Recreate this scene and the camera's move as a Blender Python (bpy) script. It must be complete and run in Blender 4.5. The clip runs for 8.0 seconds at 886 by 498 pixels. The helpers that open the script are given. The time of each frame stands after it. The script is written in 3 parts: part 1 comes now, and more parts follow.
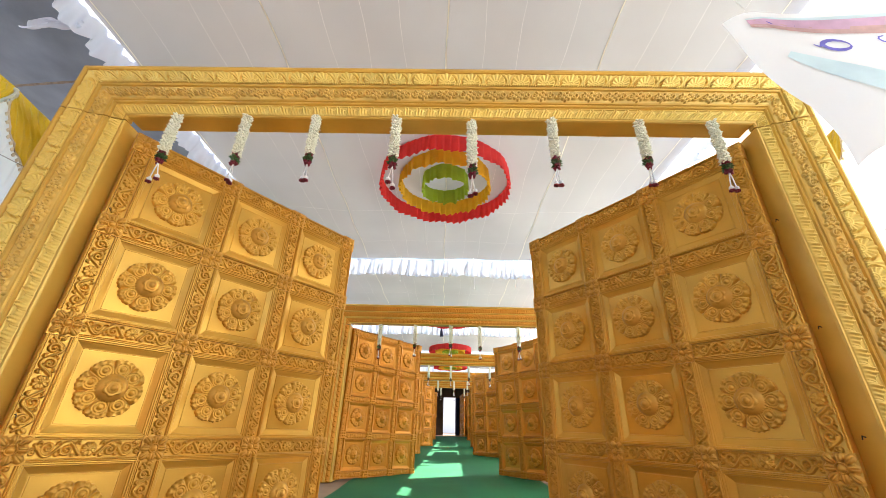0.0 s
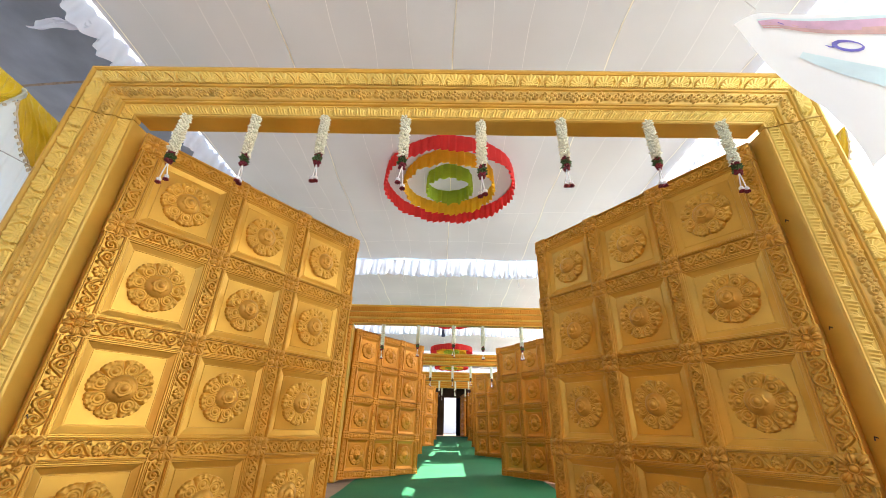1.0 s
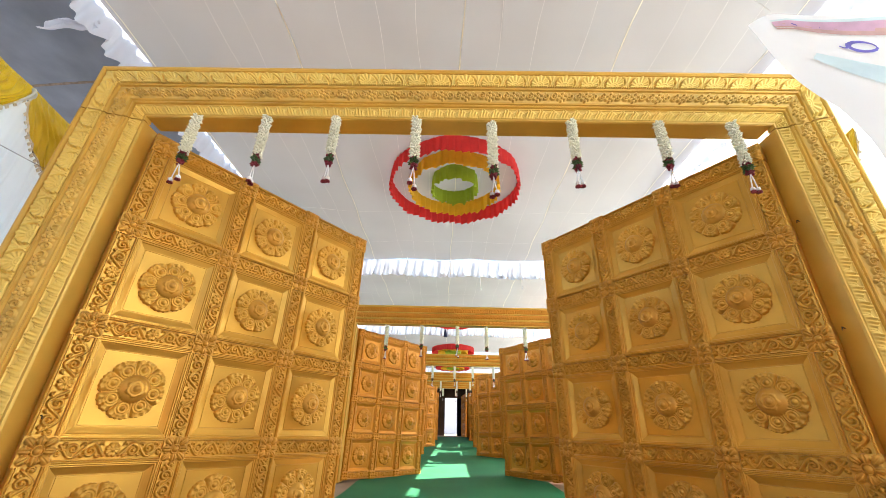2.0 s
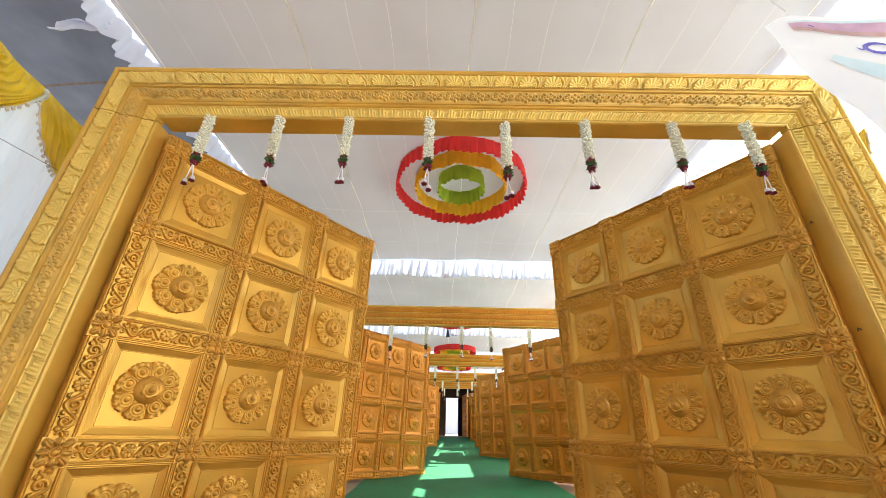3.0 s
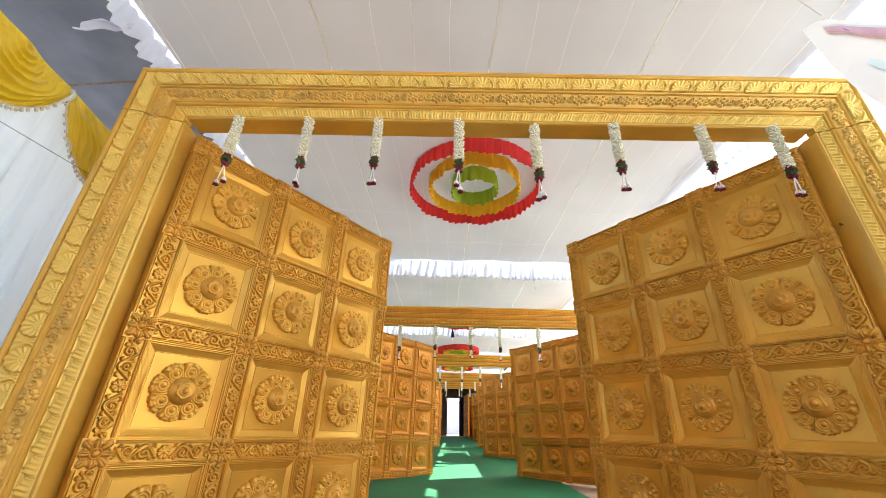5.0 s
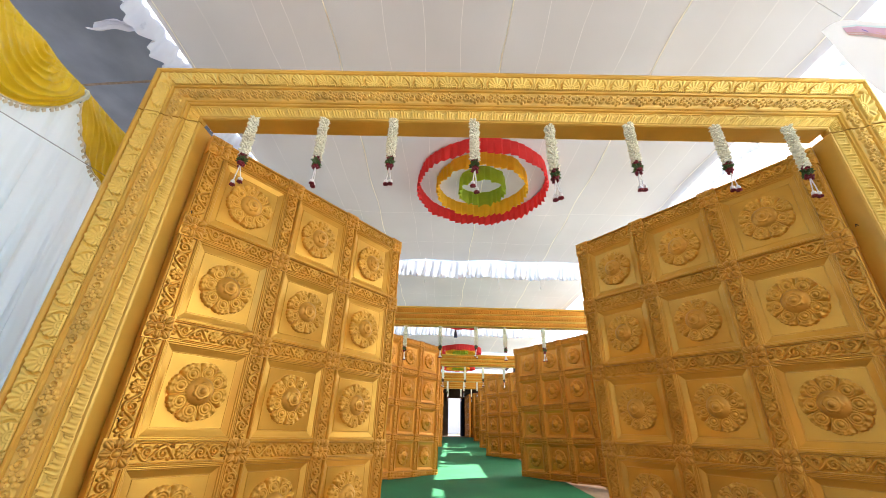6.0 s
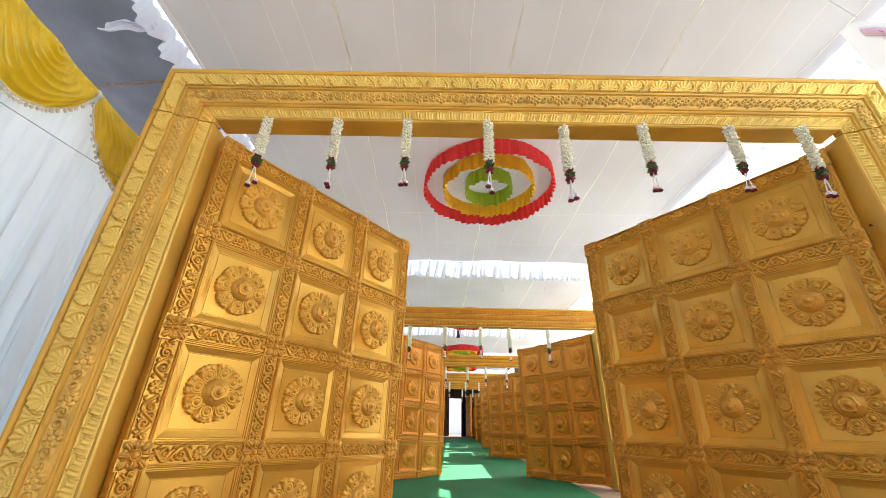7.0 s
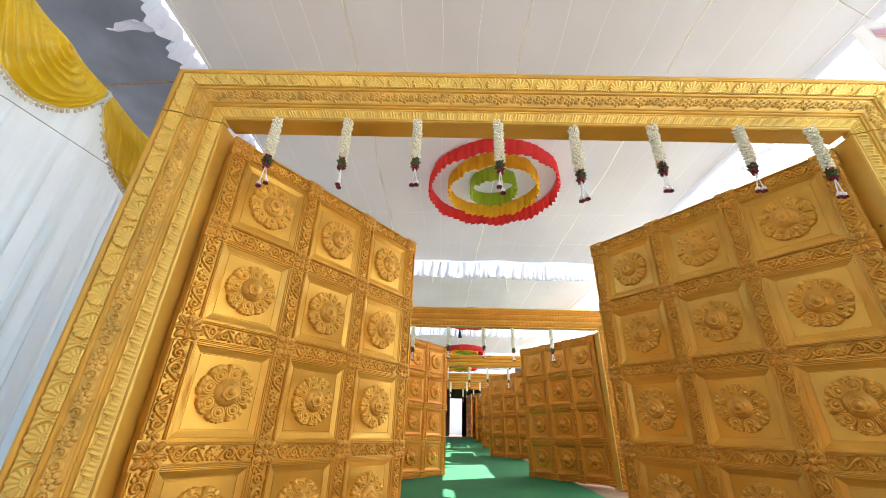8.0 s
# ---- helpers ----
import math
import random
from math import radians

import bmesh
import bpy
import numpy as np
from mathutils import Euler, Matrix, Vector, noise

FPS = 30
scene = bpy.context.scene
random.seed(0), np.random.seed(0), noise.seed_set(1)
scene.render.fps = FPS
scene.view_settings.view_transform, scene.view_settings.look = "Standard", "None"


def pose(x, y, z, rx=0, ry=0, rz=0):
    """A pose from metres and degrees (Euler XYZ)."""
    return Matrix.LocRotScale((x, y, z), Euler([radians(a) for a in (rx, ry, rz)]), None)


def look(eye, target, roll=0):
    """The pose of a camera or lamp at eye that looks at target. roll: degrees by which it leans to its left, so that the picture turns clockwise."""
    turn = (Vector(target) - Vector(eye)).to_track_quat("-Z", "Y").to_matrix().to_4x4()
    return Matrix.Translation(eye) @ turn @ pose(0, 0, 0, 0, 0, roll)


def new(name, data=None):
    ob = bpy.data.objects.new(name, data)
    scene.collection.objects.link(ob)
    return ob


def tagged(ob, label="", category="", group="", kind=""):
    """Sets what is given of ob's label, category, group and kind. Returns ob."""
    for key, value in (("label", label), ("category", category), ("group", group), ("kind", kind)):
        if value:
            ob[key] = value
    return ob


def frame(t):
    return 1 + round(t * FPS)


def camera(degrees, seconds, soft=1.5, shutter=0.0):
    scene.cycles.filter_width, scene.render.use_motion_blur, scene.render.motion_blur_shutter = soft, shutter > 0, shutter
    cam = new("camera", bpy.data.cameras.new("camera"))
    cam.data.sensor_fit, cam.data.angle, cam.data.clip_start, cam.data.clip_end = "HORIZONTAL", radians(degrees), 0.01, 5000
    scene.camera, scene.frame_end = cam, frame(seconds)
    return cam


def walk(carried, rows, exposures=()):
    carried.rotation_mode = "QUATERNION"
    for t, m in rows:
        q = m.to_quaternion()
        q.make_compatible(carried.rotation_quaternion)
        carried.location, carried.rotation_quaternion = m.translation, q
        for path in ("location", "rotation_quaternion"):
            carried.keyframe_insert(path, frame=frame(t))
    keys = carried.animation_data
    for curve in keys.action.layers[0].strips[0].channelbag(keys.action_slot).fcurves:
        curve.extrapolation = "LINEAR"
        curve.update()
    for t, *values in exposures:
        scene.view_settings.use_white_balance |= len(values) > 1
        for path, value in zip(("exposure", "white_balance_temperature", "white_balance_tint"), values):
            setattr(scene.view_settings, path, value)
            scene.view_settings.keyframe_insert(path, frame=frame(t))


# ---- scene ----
cam = camera(98.2, 8.0, 0.6)
PATH = [
    (0, (0.099, -1.75, 0.772), (0.065, 0.059, 1.625), 1.5),
    (0.5, (0.075, -1.75, 0.773), (0.04, 0.058, 1.626), 1.5),
    (1, (0.042, -1.751, 0.773), (0.009, 0.057, 1.626), 1.5),
    (1.5, (0.009, -1.752, 0.77), (-0.023, 0.056, 1.625), 1.5),
    (3, (-0.109, -1.757, 0.775), (-0.14, 0.051, 1.629), 1.5),
    (3.5, (-0.155, -1.759, 0.774), (-0.183, 0.049, 1.628), 1.5),
    (4, (-0.202, -1.761, 0.774), (-0.231, 0.048, 1.628), 1.5),
    (4.5, (-0.25, -1.764, 0.776), (-0.276, 0.044, 1.63), 1.5),
    (6, (-0.395, -1.768, 0.774), (-0.417, 0.04, 1.629), 1.5),
    (6.5, (-0.44, -1.768, 0.774), (-0.461, 0.039, 1.63), 1.5),
    (7, (-0.486, -1.77, 0.774), (-0.505, 0.038, 1.63), 1.4),
    (7.5, (-0.52, -1.771, 0.774), (-0.538, 0.037, 1.63), 1.4),
    (8, (-0.551, -1.772, 0.774), (-0.568, 0.036, 1.63), 1.4),
]
walk(cam, [(t, look(eye, target, roll)) for t, eye, target, roll in PATH])

# ---- world, sun, exposure ----
world = bpy.data.worlds.new("world")
scene.world = world
world.use_nodes = True
wn = world.node_tree.nodes
sky = wn.new("ShaderNodeTexSky")
sky.sky_type, sky.sun_disc = "NISHITA", False
SUN_EL, SUN_AZ = 44.5, 60.0     # azimuth: clockwise from +y
sky.sun_elevation, sky.sun_rotation = radians(SUN_EL), radians(SUN_AZ)
wn["Background"].inputs[1].default_value = 0.105
world.node_tree.links.new(sky.outputs[0], wn["Background"].inputs[0])
sun_data = bpy.data.lights.new("sun", "SUN")
sun_data.energy, sun_data.angle, sun_data.color = 5.0, radians(0.5), (1.0, 0.95, 0.87)
to_sun = Vector((math.sin(radians(SUN_AZ)) * math.cos(radians(SUN_EL)), math.cos(radians(SUN_AZ)) * math.cos(radians(SUN_EL)), math.sin(radians(SUN_EL))))
new("sun", sun_data).matrix_world = look(to_sun * 40, (0, 0, 0))
scene.view_settings.exposure = 2.39


# ---- materials ----
def material(name, color, rough=0.6, metal=0.0, vary=0.12, scale=6.0, bump=0.15, bump_scale=90.0, translucent=0.0, coat=0.0, tint=None, each=0.0, sheen=0.0, wear=None):
    """Principled surface with variation at two scales and fine relief."""
    m = bpy.data.materials.new(name)
    m.use_nodes = True
    nt = m.node_tree
    n, ln = nt.nodes, nt.links
    b = n["Principled BSDF"]
    tc = n.new("ShaderNodeTexCoord")
    big = n.new("ShaderNodeTexNoise")
    big.inputs["Scale"].default_value, big.inputs["Detail"].default_value = scale, 5.0
    fine = n.new("ShaderNodeTexNoise")
    fine.inputs["Scale"].default_value, fine.inputs["Detail"].default_value = bump_scale, 4.0
    ln.new(tc.outputs["Object"], big.inputs["Vector"])
    ln.new(tc.outputs["Object"], fine.inputs["Vector"])
    ramp = n.new("ShaderNodeMapRange")
    ramp.inputs["From Min"].default_value, ramp.inputs["From Max"].default_value = 0.3, 0.7
    ln.new(big.outputs["Fac"], ramp.inputs["Value"])
    mix = n.new("ShaderNodeMix")
    mix.data_type = "RGBA"
    dark = tint if tint else [c * (1 - 2 * vary) for c in color]
    mix.inputs["A"].default_value = (*dark, 1)
    mix.inputs["B"].default_value = (*color, 1)
    ln.new(ramp.outputs[0], mix.inputs["Factor"])
    out = mix.outputs["Result"]
    if wear:
        chips = n.new("ShaderNodeTexNoise")
        chips.inputs["Scale"].default_value, chips.inputs["Detail"].default_value, chips.inputs["Roughness"].default_value = 26.0, 8.0, 0.72
        ln.new(tc.outputs["Object"], chips.inputs["Vector"])
        cr = n.new("ShaderNodeMapRange")
        cr.inputs["From Min"].default_value, cr.inputs["From Max"].default_value, cr.inputs["To Max"].default_value = 0.685, 0.75, 0.6
        ln.new(chips.outputs["Fac"], cr.inputs["Value"])
        wm = n.new("ShaderNodeMix")
        wm.data_type = "RGBA"
        wm.inputs["B"].default_value = (*wear, 1)
        ln.new(cr.outputs[0], wm.inputs["Factor"])
        ln.new(out, wm.inputs["A"])
        out = wm.outputs["Result"]
    if each:
        info = n.new("ShaderNodeObjectInfo")
        hsv = n.new("ShaderNodeHueSaturation")
        rng = n.new("ShaderNodeMapRange")
        rng.inputs["To Min"].default_value, rng.inputs["To Max"].default_value = 1 - each, 1 + each
        ln.new(info.outputs["Random"], rng.inputs["Value"])
        ln.new(rng.outputs[0], hsv.inputs["Value"])
        ln.new(out, hsv.inputs["Color"])
        out = hsv.outputs["Color"]
    ln.new(out, b.inputs["Base Color"])
    rr = n.new("ShaderNodeMapRange")
    rr.inputs["To Min"].default_value, rr.inputs["To Max"].default_value = max(0.05, rough - 0.08), min(1, rough + 0.1)
    ln.new(fine.outputs["Fac"], rr.inputs["Value"])
    ln.new(rr.outputs[0], b.inputs["Roughness"])
    b.inputs["Metallic"].default_value = metal
    b.inputs["Coat Weight"].default_value = coat
    b.inputs["Sheen Weight"].default_value = sheen
    bp = n.new("ShaderNodeBump")
    bp.inputs["Strength"].default_value, bp.inputs["Distance"].default_value = bump, 0.004
    ln.new(fine.outputs["Fac"], bp.inputs["Height"])
    ln.new(bp.outputs[0], b.inputs["Normal"])
    if translucent:
        t = n.new("ShaderNodeBsdfTranslucent")
        ln.new(out, t.inputs["Color"])
        ms = n.new("ShaderNodeMixShader")
        ms.inputs[0].default_value = translucent
        ln.new(b.outputs[0], ms.inputs[1])
        ln.new(t.outputs[0], ms.inputs[2])
        ln.new(ms.outputs[0], n["Material Output"].inputs["Surface"])
    return m


GOLD_F = material("pale_gold_paint", (0.93, 0.660, 0.155), 0.34, 0.28, 0.08, 3.0, 0.05, 40, each=0.04, wear=(0.86, 0.72, 0.42))
GOLD = material("gold_paint", (0.785, 0.437, 0.066), 0.31, 0.53, 0.12, 3.0, 0.05, 40, each=0.05, wear=(0.80, 0.62, 0.32))
RUBBED = material("rubbed_brown_gold_paint", (0.755, 0.401, 0.062), 0.31, 0.51, 0.16, 9.0, 0.08, 50, each=0.05, wear=(0.78, 0.58, 0.28))
RUBBED_F = material("rubbed_pale_gold_paint", (0.86, 0.560, 0.130), 0.34, 0.28, 0.14, 9.0, 0.08, 50, each=0.05, wear=(0.84, 0.68, 0.40))
# same gold as the first gate, with warm passage shade put into the colour
GOLD_SHADED = material("gold_paint_in_warm_shade", (0.72, 0.295, 0.030), 0.32, 0.52, 0.12, 3.0, 0.05, 40, each=0.05)
GOLD_PLAIN = material("gold_paint_plain", (0.80, 0.480, 0.080), 0.36, 0.22, 0.14, 2.5, 0.06, 30, wear=(0.78, 0.62, 0.30))
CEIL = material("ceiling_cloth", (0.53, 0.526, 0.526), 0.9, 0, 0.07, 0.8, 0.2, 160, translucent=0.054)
ROPE = material("dark_rope", (0.30, 0.27, 0.24), 0.9, 0, 0.2, 30)
SEAM = material("seam_thread", (0.74, 0.725, 0.70), 0.9, 0, 0.1, 4)
SEAM_Y = material("seam_tape", (0.90, 0.86, 0.70), 0.9, 0, 0.1, 4)
SHADE_CLOTH = material("grey_awning_cloth", (0.25, 0.345, 0.50), 0.9, 0, 0.15, 2.2, 0.3, 30)
WHITE = material("white_curtain", (0.86, 0.925, 0.93), 0.70, 0, 0.03, 1.5, 0.1, 150, translucent=0.48)
SHEER = material("white_ruffle", (0.68, 0.75, 0.89), 0.7, 0, 0.03, 3, 0.1, 120, translucent=0.28)
SATIN = material("yellow_satin", (0.80, 0.56, 0.02), 0.28, 0.0, 0.1, 5, 0.05, 200)
FRINGE = material("cream_fringe", (0.80, 0.72, 0.55), 0.8, 0, 0.15, 20)
RED = material("red_crepe", (0.75, 0.035, 0.035), 0.7, 0, 0.08, 8, 0.1, 100, translucent=0.25)
YELLOW = material("yellow_crepe", (0.90, 0.52, 0.02), 0.7, 0, 0.08, 8, 0.1, 100, translucent=0.25)
GREEN = material("green_crepe", (0.36, 0.50, 0.03), 0.7, 0, 0.08, 8, 0.1, 100, translucent=0.25)
JASMINE = material("jasmine_petal", (0.88, 0.88, 0.70), 0.6, 0, 0.08, 40, 0.05, 200)
ROSE = material("rose_petal", (0.22, 0.008, 0.025), 0.6, 0, 0.25, 60, 0.05, 200)
LEAF = material("garland_leaf", (0.05, 0.12, 0.02), 0.5, 0, 0.2, 60, 0.05, 200)
THREAD = material("white_thread", (0.80, 0.80, 0.80), 0.8, 0, 0.05, 40)
CARPET = material("green_carpet", (0.009, 0.185, 0.068), 0.75, 0, 0.14, 1.2, 0.25, 220)
EARTH = material("red_earth", (0.42, 0.28, 0.19), 0.95, 0, 0.2, 1.5, 0.6, 30)
# gloom of the far interior is put into this wall colour
DARK = material("interior_gloom", (0.11, 0.075, 0.055), 0.9, 0, 0.2, 2)
BROWN = material("brown_cloth", (0.26, 0.12, 0.05), 0.9, 0, 0.2, 1.2)
BLUE = material("dark_blue_cloth", (0.02, 0.03, 0.09), 0.8, 0, 0.2, 3)
WIRE = material("black_wire", (0.03, 0.03, 0.03), 0.5, 0, 0.1, 20)
BANNER = material("printed_banner", (0.84, 0.86, 0.88), 0.55, 0, 0.02, 2, 0.05, 100, translucent=0.35)
INK_P = material("pink_print", (0.84, 0.55, 0.72), 0.6, 0, 0.15, 8, translucent=0.3)
INK_B = material("violet_print", (0.16, 0.14, 0.60), 0.6, 0, 0.1, 8, translucent=0.2)
INK_R = material("salmon_print", (0.86, 0.56, 0.52), 0.6, 0, 0.2, 8, translucent=0.3)
INK_C = material("pale_cyan_print", (0.74, 0.90, 0.93), 0.6, 0, 0.08, 5, translucent=0.3)
INK_G = material("lime_print", (0.78, 0.86, 0.55), 0.6, 0, 0.2, 8, translucent=0.3)


# ---- mesh helpers ----
def mesh(name, verts, faces, mats, smooth=True, slots=None):
    me = bpy.data.meshes.new(name)
    me.from_pydata([tuple(map(float, v)) for v in verts], [], [tuple(map(int, f)) for f in faces])
    for m in (mats if isinstance(mats, (list, tuple)) else [mats]):
        me.materials.append(m)
    if slots is not None:
        me.polygons.foreach_set("material_index", slots)
    if smooth:
        me.polygons.foreach_set("use_smooth", [True] * len(me.polygons))
    me.update()
    return me


def add(name, me, parent=None, m=None, label=""):
    ob = new(name, me)
    if parent is not None:
        ob.parent = parent
    if m is not None:
        ob.matrix_basis = m
    return tagged(ob, label)


def grid_faces(nu, nv, off=0, wrap=False):
    out = []
    for i in range(nu if wrap else nu - 1):
        for j in range(nv - 1):
            a, b = i * nv + j, ((i + 1) % nu) * nv + j
            out.append((off + a, off + b, off + b + 1, off + a + 1))
    return out


def sheet(name, fn, nu, nv, mats, wrap=False):
    """A grid surface from fn(u, v), u and v in 0..1."""
    vs = [fn(i / (nu if wrap else nu - 1), j / (nv - 1)) for i in range(nu) for j in range(nv)]
    return mesh(name, vs, grid_faces(nu, nv, 0, wrap), mats)


class Bag:
    """Gathers several closed pieces into one mesh."""

    def __init__(self):
        self.v, self.f, self.s = [], [], []

    def put(self, vs, fs, slot=0):
        o = len(self.v)
        self.v += [tuple(v) for v in vs]
        self.f += [tuple(i + o for i in f) for f in fs]
        self.s += [slot] * len(fs)

    def box(self, x0, x1, y0, y1, z0, z1, slot=0):
        vs = [(x, y, z) for x in (x0, x1) for y in (y0, y1) for z in (z0, z1)]
        self.put(vs, [(0, 1, 3, 2), (4, 6, 7, 5), (0, 4, 5, 1), (2, 3, 7, 6), (0, 2, 6, 4), (1, 5, 7, 3)], slot)

    def tube(self, pts, r, sides=6, slot=0):
        pts = [Vector(p) for p in pts]
        vs = []
        for i, p in enumerate(pts):
            d = (pts[min(i + 1, len(pts) - 1)] - pts[max(i - 1, 0)]).normalized()
            a = d.orthogonal().normalized()
            b = d.cross(a)
            rr = r[i] if isinstance(r, (list, tuple)) else r
            vs += [p + rr * (a * math.cos(2 * math.pi * k / sides) + b * math.sin(2 * math.pi * k / sides)) for k in range(sides)]
        fs = []
        for i in range(len(pts) - 1):
            for k in range(sides):
                fs.append((i * sides + k, i * sides + (k + 1) % sides, (i + 1) * sides + (k + 1) % sides, (i + 1) * sides + k))
        fs.append(tuple(range(sides)))
        fs.append(tuple(reversed(range((len(pts) - 1) * sides, len(pts) * sides))))
        self.put(vs, fs, slot)

    def bud(self, c, d, length, r, slot=0):
        """A small petal or bud: six-sided spindle from c along d."""
        c, d = Vector(c), Vector(d).normalized()
        a = d.orthogonal().normalized()
        b = d.cross(a)
        vs = [c] + [c + d * length * 0.6 + r * (a * math.cos(k * math.tau / 5) + b * math.sin(k * math.tau / 5)) for k in range(5)] + [c + d * length]
        fs = [(0, 1 + (k + 1) % 5, 1 + k) for k in range(5)] + [(6, 1 + k, 1 + (k + 1) % 5) for k in range(5)]
        self.put(vs, fs, slot)

    def ball(self, c, r, slot=0, n=8, m=6):
        vs = [(c[0] + r * math.sin(math.pi * j / m) * math.cos(math.tau * i / n), c[1] + r * math.sin(math.pi * j / m) * math.sin(math.tau * i / n), c[2] + r * math.cos(math.pi * j / m)) for i in range(n) for j in range(m + 1)]
        self.put(vs, grid_faces(n, m + 1, 0, True), slot)

    def done(self, name, mats, smooth=False):
        return mesh(name, self.v, self.f, mats, smooth, self.s)


def ground_z(y):
    """The floor rises gently towards the far end."""
    return float(np.interp(y, [5.5, 11, 16, 26, 40], [0, 0.09, 0.17, 0.52, 0.55]))


# ---- carved relief ----
def dome(d, w):
    return np.sqrt(np.clip(1 - (d / w) ** 2, 0, None))


def stroke_height(x, z, pts, h):
    """A carved ridge along points (x, z, half-width), rounded across with a fine crease on top."""
    out = np.zeros(x.shape)
    for px, pz, w in pts:
        q = np.hypot(x - px, z - pz) / w
        out = np.maximum(out, h * np.sqrt(np.clip(1 - q * q, 0, None)) * min(1.0, 0.62 + w * 38))
    return out


def flower(x, z, r, petals, h):
    """Round petals with a crease each, about a domed eye."""
    d, a = np.hypot(x, z), np.arctan2(z, x)
    p = np.abs(((a * petals / math.tau) % 1) - 0.5) * 2          # 0 in a petal's middle
    edge = r * (1.0 - 0.20 * p ** 2)
    f = h * np.clip((edge - d) / (0.16 * r), 0, 1) ** 0.6 * (0.80 - 0.45 * p ** 3 + 0.20 * np.clip(d / r, 0, 1)) * (1 - 0.22 * np.exp(-(p / 0.16) ** 2))
    return np.maximum(f, 1.25 * h * dome(d, r * 0.33))


def curl(cx, cz, r0, turns, start, hand, w0, w1):
    """Points of a volute, broad at its mouth and thin at its heart."""
    n = 54
    return [(cx + r0 * (1 - 0.80 * k / n) * math.cos(start + hand * turns * math.tau * k / n), cz + r0 * (1 - 0.80 * k / n) * math.sin(start + hand * turns * math.tau * k / n), w0 + (w1 - w0) * k / n) for k in range(n + 1)]


def scroll_height(length, width):
    """A flower between two running volutes on either side, with leaf lobes in the corners."""
    k, w = length / 0.46, width / 0.080
    lines = []
    for s in (-1, 1):
        lines += curl(s * 0.088 * k, -0.004 * w, 0.027 * w, 1.35, math.pi / 2, -s, 0.0078 * w, 0.0045 * w)
        lines += curl(s * 0.158 * k, 0.005 * w, 0.026 * w, 1.35, -math.pi / 2, s, 0.0078 * w, 0.0045 * w)
        lines += curl(s * 0.209 * k, -0.012 * w, 0.014 * w, 1.1, math.pi / 2, -s, 0.006 * w, 0.004 * w)
        lines += [(s * (0.034 + 0.176 * q / 70) * k, 0.031 * w * math.cos(math.pi * (0.034 + 0.176 * q / 70 - 0.088) / 0.070), (0.0072 - 0.002 * q / 70) * w) for q in range(71)]
        for cx, cz, tip in ((0.122, 0.029, 1), (0.118, -0.026, -1), (0.056, -0.030, -1), (0.190, 0.030, 1), (0.192, 0.004, 1), (0.050, 0.031, 1)):
            lines += [(s * (cx + 0.020 * (q / 8 - 0.5)) * k, (cz - tip * 0.010 * (q / 8 - 0.5) ** 2 * 4) * w, 0.0062 * w * math.sin(math.pi * (q + 1) / 10)) for q in range(9)]

    def fn(x, z):
        h = stroke_height(x, z, lines, 0.0175)
        h = np.maximum(h, flower(x, z, 0.034 * w, 8, 0.0155))
        for s in (-1, 1):
            for cx, cz in ((0.088, -0.004), (0.158, 0.005), (0.209, -0.012)):
                h = np.maximum(h, 0.018 * dome(np.hypot(x - s * cx * k, z - cz * w), 0.0062 * w))
        return h
    return fn


def relief(name, length, width, fn, nx, nz, mat, base=0.0):
    """A carved plate lying in the xz plane, proud towards -y."""
    xs, zs = np.meshgrid(np.linspace(-length / 2, length / 2, nx), np.linspace(-width / 2, width / 2, nz), indexing="ij")
    h = fn(xs, zs)
    h[[0, -1], :] *= 0.2
    h[:, [0, -1]] *= 0.2
    vs = np.stack([xs, base - h, zs], -1).reshape(-1, 3)
    return mesh(name, vs, grid_faces(nx, nz), mat)


def block_height(x, z):
    """A square leaf flower: eight creased lobes, the corner ones longer, about a domed eye."""
    d, a = np.hypot(x, z), np.arctan2(z, x)
    h = np.zeros(x.shape)
    for k in range(8):
        t = math.tau * k / 8
        c, e = (0.051, 0.024) if k % 2 else (0.040, 0.0225)
        u, v = x * math.cos(t) + z * math.sin(t) - c, -x * math.sin(t) + z * math.cos(t)
        q = np.hypot(u / e, v / (0.0170 + 0.16 * np.clip(u, -0.02, 0.02)))
        h = np.maximum(h, 0.017 * np.sqrt(np.clip(1 - q ** 2, 0, None)) * (1 - 0.35 * np.exp(-(v / 0.0030) ** 2)))
        u2, v2 = x * math.cos(t + 0.39) + z * math.sin(t + 0.39) - 0.047, -x * math.sin(t + 0.39) + z * math.cos(t + 0.39)
        h = np.maximum(h, 0.010 * dome(np.hypot(u2, v2 * 1.2), 0.0085))
    ring = 0.014 * np.exp(-((d - 0.0215) / 0.0030) ** 2)
    return np.maximum(np.maximum(h, ring), 0.021 * dome(d, 0.0175))


